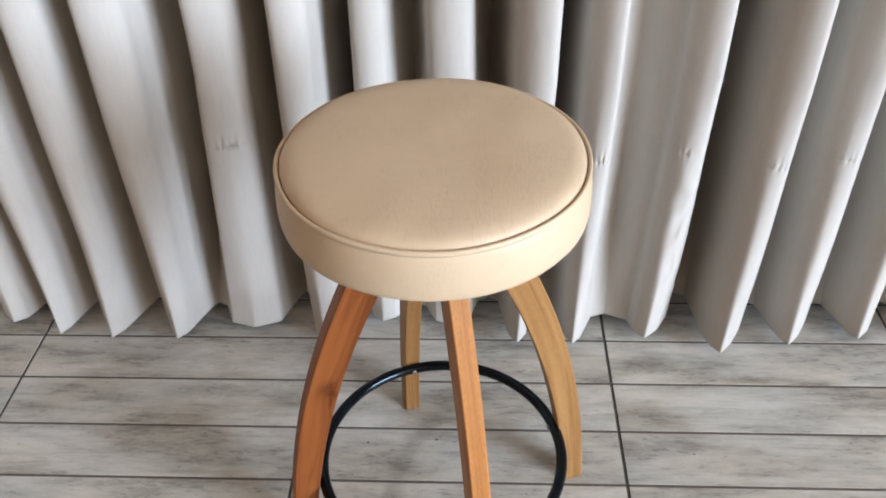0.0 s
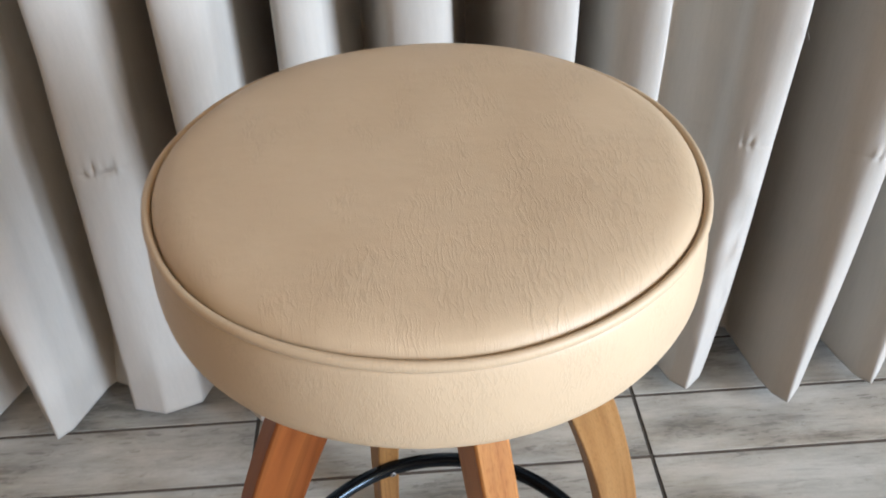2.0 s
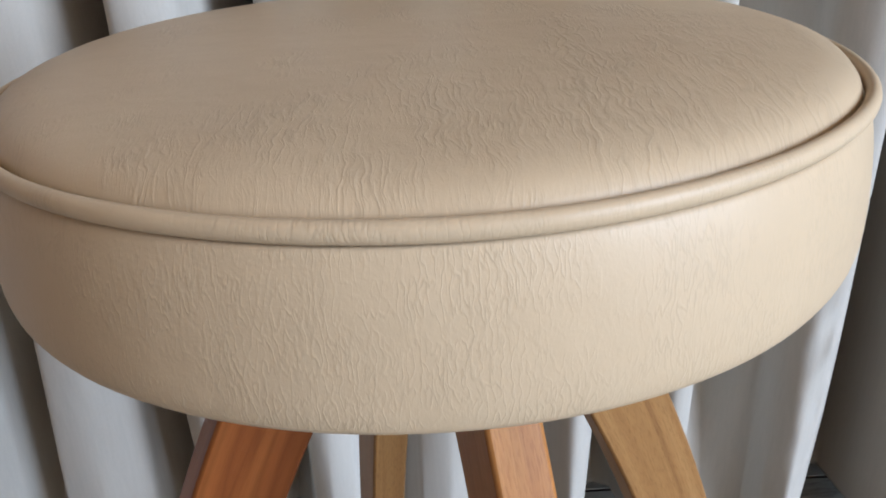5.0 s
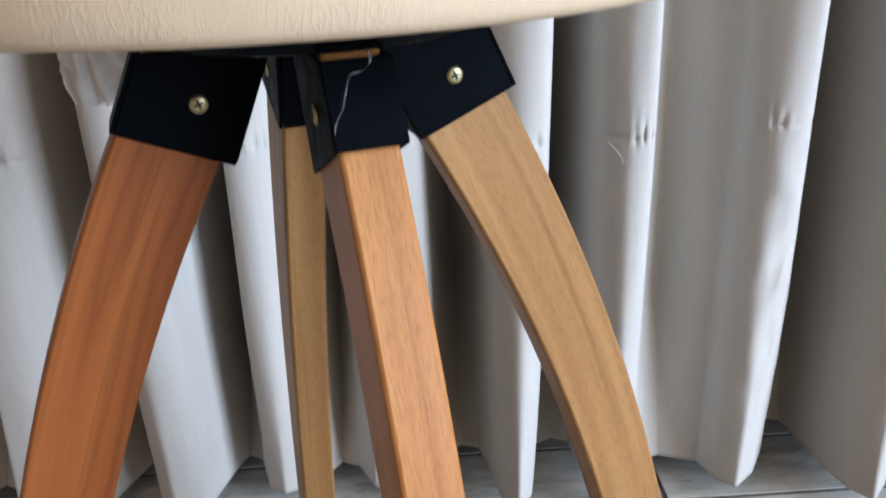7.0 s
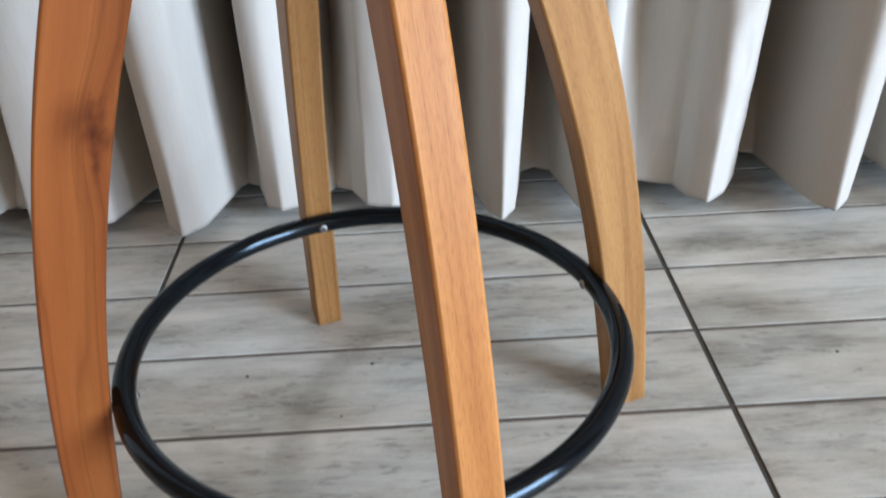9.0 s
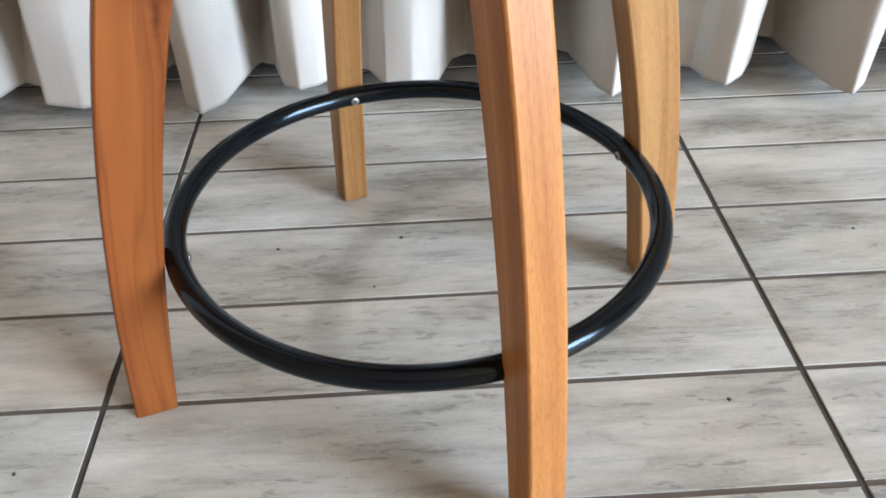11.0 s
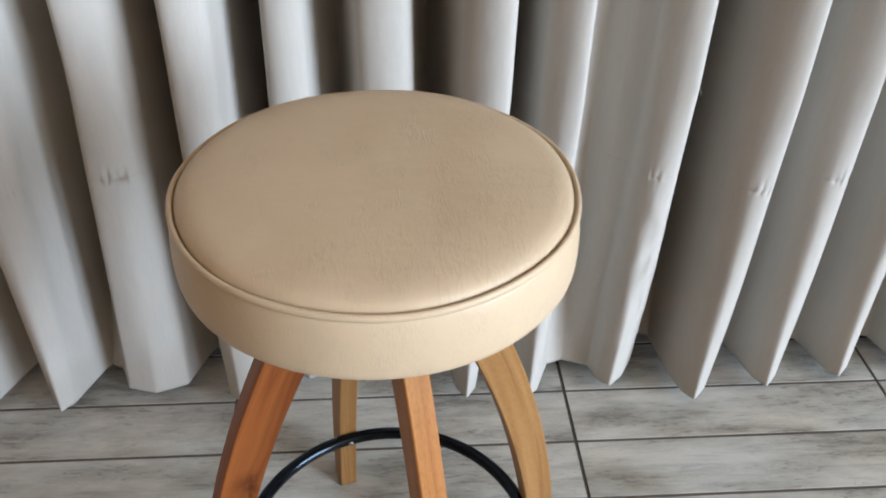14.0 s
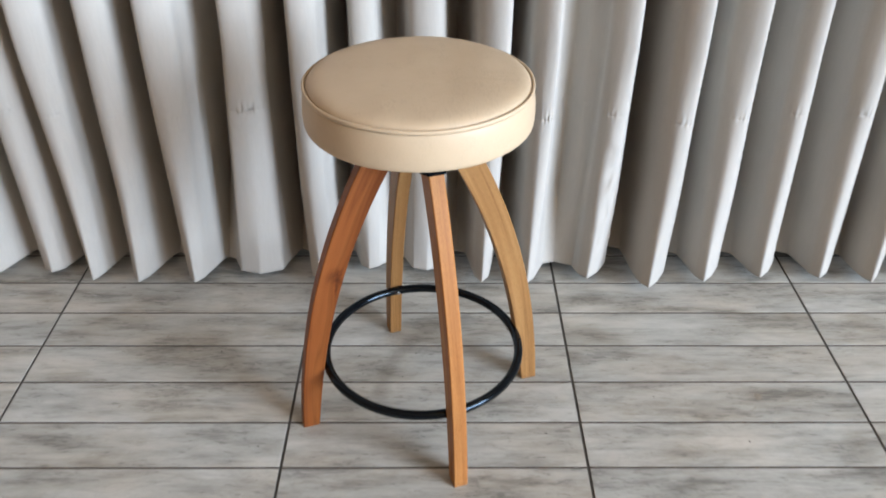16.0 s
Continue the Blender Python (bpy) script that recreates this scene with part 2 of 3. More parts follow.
def make_plank():
    m, t, p = material("grey_wood_look_tile", rough=0.5)
    c = coords(t)
    rnd = t.nodes.new("ShaderNodeObjectInfo").outputs["Random"]
    shift = t.nodes.new("ShaderNodeCombineXYZ")
    t.links.new(maths(t, "MULTIPLY", rnd, 31.0), shift.inputs["X"])
    t.links.new(maths(t, "MULTIPLY", rnd, 53.0), shift.inputs["Y"])
    t.links.new(maths(t, "MULTIPLY", rnd, 19.0), shift.inputs["Z"])
    v = mapping(t, c, (1, 1, 1), shift.outputs[0])
    cloud = noise_of(t, mapping(t, v, (4.2, 17, 1)), 1.0, 5, 0.60, 0.2)
    streak = noise_of(t, mapping(t, v, (5, 75, 1)), 1.0, 5, 0.65, 0.15)
    fine = noise_of(t, mapping(t, v, (40, 300, 1)), 1.0, 3, 0.6)
    worn = noise_of(t, mapping(t, v, (11, 40, 1)), 1.0, 8, 0.78, 0.5)
    smudge = noise_of(t, mapping(t, v, (5, 9, 1)), 1.0, 5, 0.6, 0.2)
    grit = noise_of(t, v, 260, 3, 0.7)
    tint = noise_of(t, mapping(t, v, (3.0, 8, 1)), 1.0, 4)
    dash = noise_of(t, mapping(t, v, (34, 170, 1)), 1.0, 4, 0.65, 0.6)
    blot = noise_of(t, mapping(t, v, (16, 34, 1)), 1.0, 6, 0.75, 0.6)
    col = ramp(t, cloud, [(0.28, (0.262, 0.249, 0.221)), (0.40, (0.370, 0.357, 0.324)), (0.50, (0.462, 0.449, 0.413)), (0.64, (0.562, 0.549, 0.510))])
    col = mix(t, "MULTIPLY", 0.42, col, ramp(t, streak, [(0.32, grey(0.60)), (0.48, grey(1.0))]))
    col = mix(t, "MULTIPLY", 0.2, col, ramp(t, fine, [(0.3, grey(0.6)), (0.6, grey(1.0))]))
    col = mix(t, "MULTIPLY", 0.45, col, ramp(t, worn, [(0.34, (0.50, 0.475, 0.43)), (0.46, grey(0.93)), (0.54, grey(1.0))]))
    col = mix(t, "MULTIPLY", 0.5, col, ramp(t, smudge, [(0.34, (0.70, 0.665, 0.61)), (0.48, grey(1.0))]))
    # short dark dashes where the printed boards are weathered, and a few tan blots
    dashes = ramp(t, maths(t, "ADD", dash, maths(t, "MULTIPLY", maths(t, "SUBTRACT", 0.5, cloud), 0.8)), [(0.62, grey(0.0)), (0.67, grey(1.0))])
    col = mix(t, "MIX", maths(t, "MULTIPLY", dashes, 0.50), col, (0.135, 0.130, 0.118))
    blots = ramp(t, blot, [(0.63, grey(0.0)), (0.68, grey(1.0))])
    col = mix(t, "MIX", maths(t, "MULTIPLY", blots, 0.40), col, (0.215, 0.180, 0.140))
    chips = ramp(t, blot, [(0.32, grey(1.0)), (0.37, grey(0.0))])
    col = mix(t, "MIX", maths(t, "MULTIPLY", chips, 0.40), col, (0.56, 0.555, 0.53))
    col = mix(t, "MULTIPLY", 0.2, col, ramp(t, grit, [(0.35, grey(0.7)), (0.55, grey(1.0))]))
    col = mix(t, "MULTIPLY", 0.6, col, ramp(t, tint, [(0.38, (0.985, 0.95, 0.87)), (0.60, (0.93, 0.985, 0.99))]))
    col = mix(t, "MULTIPLY", 0.6, col, ramp(t, rnd, [(0.0, (0.88, 0.875, 0.86)), (1.0, (1.0, 1.0, 1.0))]))
    # a soft, ragged, curved darker arc on the floor inside the foot ring
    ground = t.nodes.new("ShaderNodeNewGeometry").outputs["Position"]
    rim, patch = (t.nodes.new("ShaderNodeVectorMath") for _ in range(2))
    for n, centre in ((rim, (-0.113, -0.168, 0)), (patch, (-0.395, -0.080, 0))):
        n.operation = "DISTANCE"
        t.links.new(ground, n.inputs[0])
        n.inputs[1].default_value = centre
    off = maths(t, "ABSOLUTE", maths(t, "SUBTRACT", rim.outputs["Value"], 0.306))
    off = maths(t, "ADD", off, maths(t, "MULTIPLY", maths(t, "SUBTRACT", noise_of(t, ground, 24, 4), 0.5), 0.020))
    dark_arc = maths(t, "MULTIPLY", ramp(t, off, [(0.008, grey(1.0)), (0.024, grey(0.0))]), ramp(t, patch.outputs["Value"], [(0.09, grey(1.0)), (0.17, grey(0.0))]))
    col = mix(t, "MULTIPLY", maths(t, "MULTIPLY", dark_arc, 0.55), col, (0.60, 0.59, 0.57))
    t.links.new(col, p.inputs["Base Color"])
    t.links.new(ramp(t, worn, [(0.3, grey(0.62)), (0.6, grey(0.42))]), p.inputs["Roughness"])
    bump(t, maths(t, "ADD", streak, fine), p, 0.16, 0.0008)
    return m


def make_plain(name, base, rough, grain, depth):
    m, t, p = material(name, base, rough)
    c = coords(t)
    f = noise_of(t, c, grain, 5)
    lo, hi = tuple(v * 0.86 for v in base), tuple(min(v * 1.08, 0.9) for v in base)
    t.links.new(ramp(t, f, [(0.3, lo), (0.7, hi)]), p.inputs["Base Color"])
    bump(t, noise_of(t, c, grain * 12, 3), p, 0.2, depth)
    return m


LEATHER = make_leather("cream_leatherette", 0.19, True)
LEATHER_SIDE = make_leather("cream_leatherette_stretched", 0.15, False)
WOOD_RED = make_wood("red_brown_oiled_wood", (0.198, 0.056, 0.0130), (0.230, 0.070, 0.0165), (0.266, 0.089, 0.0215), 0.46, 0.52, 0.10, (0.366, 0.0360))
WOOD_ORANGE = make_wood("orange_oiled_wood", (0.318, 0.122, 0.035), (0.396, 0.170, 0.051), (0.458, 0.218, 0.067), 0.46, 0.3, 0.42)
WOOD_TAN = make_wood("tan_oiled_wood", (0.239, 0.116, 0.037), (0.317, 0.164, 0.057), (0.382, 0.212, 0.079), 0.48, 0.45, 0.38)
BLACK_RING = make_black("black_glossy_enamel", 0.14, 0.0025, 0.30)
BLACK_PLATE = make_black("black_plate_paint", 0.25, 0.0015, 0.12)
BLACK_SHEET = make_black("black_painted_sheet_metal", 0.52, 0.0018, 0.03)
BRASS = make_plain("yellow_zinc_screw", (0.52, 0.45, 0.25), 0.36, 80, 0.0002)
BRASS.node_tree.nodes["Principled BSDF"].inputs["Metallic"].default_value = 0.9
STEEL = make_plain("bare_steel_rivet", (0.30, 0.30, 0.30), 0.5, 80, 0.0002)
STEEL.node_tree.nodes["Principled BSDF"].inputs["Metallic"].default_value = 0.9
DARK = make_plain("dark_slot", (0.03, 0.028, 0.02), 0.7, 80, 0.0002)
FABRIC = make_fabric()
THREAD = make_plain("pale_sewing_thread", (0.48, 0.45, 0.41), 0.8, 200, 0.0002)
LINING = make_plain("white_lining_cloth", (0.80, 0.78, 0.75), 0.7, 60, 0.0006)
SEAM_SHADE = make_plain("grey_brown_seam_shade", (0.12, 0.095, 0.07), 0.9, 200, 0.0002)
PLANK = make_plank()
GROUT = make_plain("dark_tile_grout", (0.062, 0.056, 0.049), 0.9, 40, 0.001)
ROW_GROUT = make_plain("grey_brown_joint_filler", (0.098, 0.080, 0.066), 0.9, 40, 0.001)
PLASTER = make_plain("brown_plaster", (0.19, 0.108, 0.055), 0.9, 3, 0.002)
CEILING = make_plain("beige_ceiling_paint", (0.44, 0.29, 0.155), 0.9, 3, 0.002)
SPECK = make_plain("dark_dirt", (0.05, 0.035, 0.03), 0.9, 300, 0.0003)
STAIN = make_plain("tan_dried_dirt", (0.27, 0.235, 0.185), 0.8, 260, 0.0003)
BLACK_CLOTH = make_plain("black_underside_cloth", (0.015, 0.014, 0.014), 0.95, 300, 0.0005)
film_mat, _, film_p = material("clear_plastic_film", (0.85, 0.87, 0.88), 0.06)
film_p.inputs["Transmission Weight"].default_value = 0.92


# ---- mesh helpers ----
def mesh_object(name, verts, faces, mat, smooth=True):
    me = bpy.data.meshes.new(name)
    me.from_pydata(verts, [], faces)
    me.materials.append(mat)
    me.polygons.foreach_set("use_smooth", [smooth] * len(me.polygons))
    me.update()
    return new(name, me)


def child(ob, parent, label=""):
    ob.parent = parent
    if label:
        ob["label"] = label
    return ob


def from_bm(name, bm, mat, smooth=False):
    me = bpy.data.meshes.new(name)
    bmesh.ops.recalc_face_normals(bm, faces=bm.faces)
    bm.to_mesh(me)
    bm.free()
    me.materials.append(mat)
    me.polygons.foreach_set("use_smooth", [smooth] * len(me.polygons))
    return new(name, me)


def box(bm, lo, hi):
    r = bmesh.ops.create_cube(bm, size=1.0)
    bmesh.ops.transform(bm, matrix=Matrix.LocRotScale([(a + b) / 2 for a, b in zip(lo, hi)], None, [b - a for a, b in zip(lo, hi)]), verts=r["verts"])
    return r["verts"]


def prism(bm, outline, v0, v1, place):
    """A slab: outline in (r, z), from v0 to v1 across; place turns (r, v, z) into a point."""
    a = [bm.verts.new(place(r, v0, z)) for r, z in outline]
    b = [bm.verts.new(place(r, v1, z)) for r, z in outline]
    n = len(outline)
    bm.faces.new(a)
    bm.faces.new(b[::-1])
    for i in range(n):
        bm.faces.new((a[i], b[i], b[(i + 1) % n], a[(i + 1) % n]))


def revolve(profile, steps, closed=False, wobble=None):
    verts, faces = [], []
    n = len(profile)
    for k in range(steps):
        a = 2 * math.pi * k / steps
        for r, z in profile:
            dr, dz = wobble(a, r, z) if wobble else (0, 0)
            verts.append(((r + dr) * math.cos(a), (r + dr) * math.sin(a), z + dz))
    for k in range(steps):
        j = (k + 1) % steps
        for i in range(n if closed else n - 1):
            i2 = (i + 1) % n
            faces.append((k * n + i, j * n + i, j * n + i2, k * n + i2))
    return verts, faces


def smooth_profile(points, per):
    """A Catmull-Rom curve through points of the plane."""
    out = []
    p = [Vector(q) for q in points]
    for i in range(len(p) - 1):
        a, b, c, d = p[max(i - 1, 0)], p[i], p[i + 1], p[min(i + 2, len(p) - 1)]
        for k in range(per):
            s = k / per
            out.append(0.5 * ((2 * b) + (c - a) * s + (2 * a - 5 * b + 4 * c - d) * s * s + (3 * b - a - 3 * c + d) * s**3))
    out.append(p[-1])
    return [tuple(q) for q in out]


def fold_profile(points, per):
    """A smooth curve through points of the plane whose bends do not swing past the points; per: the steps of each stretch."""
    out = []
    p = [Vector(q) for q in points]
    for i in range(len(p) - 1):
        a, b, c, d = p[max(i - 1, 0)], p[i], p[i + 1], p[min(i + 2, len(p) - 1)]
        span = (c - b).length
        m0, m1 = (c - a) / 2, (d - b) / 2
        m0 *= min(1.0, span / max(m0.length, 1e-6))
        m1 *= min(1.0, span / max(m1.length, 1e-6))
        for k in range(per[i]):
            s = k / per[i]
            out.append((2 * s**3 - 3 * s * s + 1) * b + (s**3 - 2 * s * s + s) * m0 + (3 * s * s - 2 * s**3) * c + (s**3 - s * s) * m1)
    out.append(p[-1])
    return [tuple(q) for q in out]


# ---- the room ----
def wall(name, lo, hi, mat, label):
    bm = bmesh.new()
    box(bm, lo, hi)
    return tagged(from_bm(name, bm, mat), label, "wall", kind="structure")


T = 0.15
wall("wall_north", (ROOM_W - T, ROOM_N + 0.004, 0), (ROOM_E + T, ROOM_N + T, ROOM_H), PLASTER, "plain plaster wall behind the pleated curtain")
wall("wall_south", (ROOM_W - T, ROOM_S - T, 0), (ROOM_E + T, ROOM_S - 0.004, ROOM_H), PLASTER, "plain brown plaster wall")
wall("wall_west", (ROOM_W - T, ROOM_S, 0), (ROOM_W, ROOM_N, ROOM_H), PLASTER, "plain brown plaster side wall")
bm = bmesh.new()
for lo, hi in (((ROOM_S, 0), (WIN[0], ROOM_H)), ((WIN[1], 0), (ROOM_N, ROOM_H)), ((WIN[0], 0), (WIN[1], WIN[2])), ((WIN[0], WIN[3]), (WIN[1], ROOM_H))):
    box(bm, (ROOM_E, lo[0], lo[1]), (ROOM_E + T, hi[0], hi[1]))
tagged(from_bm("wall_east", bm, PLASTER), "plain brown plaster wall with a window opening", "wall", kind="structure")
bm = bmesh.new()
box(bm, (ROOM_W - T, ROOM_S - T, ROOM_H + 0.004), (ROOM_E + T, ROOM_N + T, ROOM_H + 0.12))
tagged(from_bm("ceiling", bm, CEILING), "plain beige painted ceiling", "ceiling", kind="structure")

# ---- the curtain: upright pleats, pointed at the hem, with a sewn seam across ----
# crest x at the hem, crest x higher up, crest depth y, half width at the hem, half width higher up, valley depth y to its right
PLEATS = [
    (-1.278, -1.262, 0.260, 0.018, 0.045, 0.350), (-1.162, -1.153, 0.226, 0.007, 0.042, 0.350), (-1.044, -1.013, 0.213, 0.011, 0.040, 0.342),
    (-0.903, -0.882, 0.211, 0.011, 0.046, 0.326), (-0.747, -0.716, 0.252, 0.046, 0.053, 0.366), (-0.592, -0.580, 0.222, 0.018, 0.038, 0.360),
    (-0.472, -0.455, 0.274, 0.017, 0.034, 0.330), (-0.325, -0.320, 0.262, 0.030, 0.040, 0.345), (-0.187, -0.180, 0.206, 0.012, 0.040, 0.345),
    (-0.074, -0.072, 0.206, 0.010, 0.037, 0.298), (0.078, 0.097, 0.227, 0.012, 0.038, 0.368), (0.225, 0.229, 0.184, 0.008, 0.041, 0.340),
    (0.369, 0.355, 0.210, 0.008, 0.041, 0.345), (0.517, 0.497, 0.232, 0.010, 0.034, 0.350), (0.668, 0.644, 0.232, 0.010, 0.037, 0.345),
    (0.791, 0.778, 0.212, 0.006, 0.039, 0.345),
]
SEAM_Z, HEM_Z, CURTAIN_TOP = 0.470, 0.026, 2.60


def all_pleats():
    rng = random.Random(5)
    left, right = [], []
    x = PLEATS[0][0]
    while x > ROOM_W + 0.2:
        x -= rng.uniform(0.125, 0.15)
        left.append((x, x + 0.015, rng.uniform(0.2, 0.26), 0.008, 0.038, rng.uniform(0.335, 0.365)))
    x = PLEATS[-1][0]
    while x < ROOM_E - 0.2:
        x += rng.uniform(0.125, 0.15)
        right.append((x, x - 0.02, rng.uniform(0.2, 0.26), 0.008, 0.038, rng.uniform(0.335, 0.365)))
    return left[::-1] + PLEATS + right


def build_curtain():
    rng = random.Random(11)
    pl = all_pleats()
    hem, top = [], []  # the plan at the hem and above, the same number of points
    for i, (xb, xt, y, hb, ht, yv) in enumerate(pl):
        nxt = pl[i + 1] if i + 1 < len(pl) else (xb + 0.14, xt + 0.14, y, hb, ht, yv)
        gap_b, gap_t = (xb + hb, nxt[0] - nxt[3]), (xt + ht, nxt[1] - nxt[4])
        mb, mt = sum(gap_b) / 2, sum(gap_t) / 2
        deep = (0.155 if xt < -0.4 else 0.125) * min(max((yv - 0.295) / 0.05, 0.40), 1)
        wb, wt = (gap_b[1] - gap_b[0]), (gap_t[1] - gap_t[0])
        pb, pt = pl[i - 1] if i else (xb - 0.14, xt - 0.14, y, hb, ht, yv), None
        left_b = (sum((pb[0] + pb[3], xb - hb)) / 2 + 0.24 * (xb - hb - pb[0] - pb[3]), pb[5] - 0.012)
        right_b = (mb - (0.10 if xb < -0.4 else 0.24) * wb, yv - 0.012)
        tl, tr = Vector((xb - hb, y + 0.002)), Vector((xb + hb, y + 0.002))
        if xb > 0.05:  # folds that stand open at the hem, one flank steeper than the other
            side = [tl + Vector((-0.018, 0.052)), tl + Vector((-0.008, 0.018)), tr + Vector((0.016, 0.022)), tr + Vector((0.042, 0.064))]
        else:
            side = [tl.lerp(Vector(left_b), 0.40), tl.lerp(Vector(left_b), 0.17), tr.lerp(Vector(right_b), 0.17), tr.lerp(Vector(right_b), 0.40)]
        hem += [tuple(side[0]), tuple(side[1]), (xb, y - 0.001), tuple(side[2]), tuple(side[3]), right_b, (mb, yv), (mb + 0.24 * wb, yv - 0.012)]
        # narrow crests; the folds turn towards the light on one side of the stool and away from it on the other
        k = min(max((-0.36 - xt) / 0.28, -1.0), 1.0)
        xt, ht = xt - 0.007 * k, ht - 0.007 * abs(k)
        lean = lambda u: (0.011 if k > 0 else 0.025) * k * u * ht / 0.042
        top += [(xt + u * ht, y + dy + lean(u + 0.7 * k)) for u, dy in ((-1, 0.036), (-0.80, 0.009), (0, 0.0), (0.80, 0.009), (1, 0.036))]
        top += [(mt - 0.34 * wt, yv + 0.4 * deep), (mt, yv + deep), (mt + 0.34 * wt, yv + 0.4 * deep)]
    per = [12 if -1.6 < p[0] < 1.25 else 4 for p in hem]
    where = [i + k / per[i] for i in range(len(hem) - 1) for k in range(per[i])] + [len(hem) - 1]
    hs = [tuple(Vector(hem[i]).lerp(Vector(hem[i + 1]), k / per[i])) for i in range(len(hem) - 1) for k in range(per[i])] + [hem[-1]]
    ts = fold_profile(top, per)
    hsm = fold_profile(hem, per)
    zs = [0, 0.006, 0.02, 0.035] + [0.05 + 0.0135 * k for k in range(28)] + [0.424, 0.430, 0.435, 0.438, 0.441, 0.444, 0.447, 0.450, 0.453, 0.457, 0.462, 0.469, 0.477, 0.485]
    zs += [0.493 + 0.0075 * k for k in range(11)] + [0.59, 0.62, 0.66, 0.71, 0.77, 0.84, 0.92, 1.02, 1.15, 1.4, 1.8, CURTAIN_TOP - HEM_Z]
    n = len(ts)
    # where the seam draws the cloth together: x, strength, half width
    puckers = [(xt + ht * rng.uniform(-0.1, 0.6), rng.uniform(0.8, 1.5), 0.018) for xb, xt, y, hb, ht, yv in pl if abs(xt + 0.716) > 0.03] + [(-0.726, 2.5, 0.026)]
    verts, faces = [], []
    for z in zs:
        f = min(z / 0.60, 1.0) ** 0.85
        sharp = max(0.0, 1 - z / 0.16)
        for k in range(n):
            a = Vector(hs[k]) * sharp + Vector(hsm[k]) * (1 - sharp)
            step = where[k] % 8  # the valley behind each fold deepens faster than the fold itself opens
            inner = max(0.0, 1 - abs(step - 6) / 1.6)
            p = a.lerp(Vector(ts[k]), f)
            p.y = a.y + (ts[k][1] - a.y) * (f + (min(z / 0.22, 1.0) - f) * inner)
            sway = noise.noise((p.x * 5.0, 3.1, z * 2.2)) * 0.007 * min(1, z * 4)
            seam = math.exp(-((z - (SEAM_Z - HEM_Z)) / 0.0028) ** 2)
            dz = z - (SEAM_Z - HEM_Z)
            fold = 0.7 * math.sin(p.x * 640.0 + 9.0 * noise.noise((p.x * 45.0, 1.7, 0))) + 1.3 * noise.noise((p.x * 170.0, 6.1, z * 60.0))
            pucker = 0.0
            if abs(dz) < 0.08:
                for x0, q, half in puckers:
                    if abs(p.x - x0) < 0.06:
                        pucker += q * math.exp(-((p.x - x0) / half) ** 4 - (dz / (0.015 if dz > 0 else 0.006)) ** 2) * fold * 0.0017
            # one fold is creased along its edge
            worn = math.exp(-((p.x - 0.115) / 0.028) ** 2) * min(1.0, z * 12) * max(0.0, min(1.0, (0.42 - z) * 12))
            ruck = worn * 0.011 * noise.noise((p.x * 45.0, 2.0, z * 28.0))
            drop = 0.010 * noise.noise((p.x * 3.0, 7.7, 0)) * max(0.0, 1 - z / 0.1)
            verts.append((p.x + sway + pucker * 0.3 + 0.6 * ruck, p.y + 0.6 * sway + (0.0014 + 0.0012 * noise.noise((p.x * 240.0, 2.2, 0))) * seam + pucker + ruck, HEM_Z + z + drop))
    for r in range(len(zs) - 1):
        for k in range(n - 1):
            faces.append((r * n + k, r * n + k + 1, (r + 1) * n + k + 1, (r + 1) * n + k))
    ob = mesh_object("curtain", verts, faces, FABRIC)
    sol = ob.modifiers.new("thickness", "SOLIDIFY")
    sol.thickness, sol.offset = 0.0016, 1.0
    tagged(ob, "off-white pleated cloth curtain with a puckered sewn seam", "curtain")
    # the sewn line: a thin dark tube on the cloth stands in for its contact shadow
    row = min(range(len(zs)), key=lambda r: abs(zs[r] - (SEAM_Z - HEM_Z)))
    line = [Vector(verts[row * n + k]) for k in range(n) if -1.7 < verts[row * n + k][0] < 1.3]
    sv, sf = [], []
    for k, p in enumerate(line):
        rad = 0.00048 + 0.00024 * (k % 2)
        for a in range(4):
            sv.append((p.x, p.y - 0.0003 + rad * math.cos(a * math.pi / 2), p.z + 1.3 * rad * math.sin(a * math.pi / 2)))
    for k in range(len(line) - 1):
        for a in range(4):
            b = (a + 1) % 4
            sf.append((4 * k + a, 4 * k + b, 4 * k + 4 + b, 4 * k + 4 + a))
    child(mesh_object("seam", sv, sf, SEAM_SHADE), ob, "thin dark line standing in for the shade along the sewn seam")
    return ob


def build_thread(points, parent):
    """A loose end of yarn: a thin bent tube."""
    line = [Vector(p) for p in points]
    verts, faces = [], []
    for k, p in enumerate(line):
        rad = 0.00035 if k < len(line) - 1 else 0.00012
        for a in range(5):
            verts.append((p.x + rad * math.cos(a * 1.2566), p.y + rad * math.sin(a * 1.2566), p.z + 0.3 * rad * math.sin(a * 1.2566)))
    for k in range(len(line) - 1):
        for a in range(5):
            b = (a + 1) % 5
            faces.append((5 * k + a, 5 * k + b, 5 * k + 5 + b, 5 * k + 5 + a))
    child(mesh_object("loose_thread", verts, faces, THREAD), parent, "short pale loose thread on the cloth")


curtain = build_curtain()
build_thread([(0.1205, 0.232, 0.6330), (0.1260, 0.228, 0.6300), (0.1300, 0.226, 0.6255), (0.1325, 0.226, 0.6200), (0.1322, 0.227, 0.6160)], curtain)
build_thread([(-0.0913, 0.2105, 0.4704), (-0.0870, 0.2065, 0.4660), (-0.0825, 0.2035, 0.4612), (-0.0785, 0.2020, 0.4550), (-0.0768, 0.2020, 0.4480)], curtain)


# ---- the bar stool ----
AXIS, TURN = (-0.3281, -0.1669), radians(17.5)
LEG_HALF = 0.0138


def leg_outer(z):
    return 0.259 - 0.0575 * z - 0.225 * z * z - 0.1875 * z**3


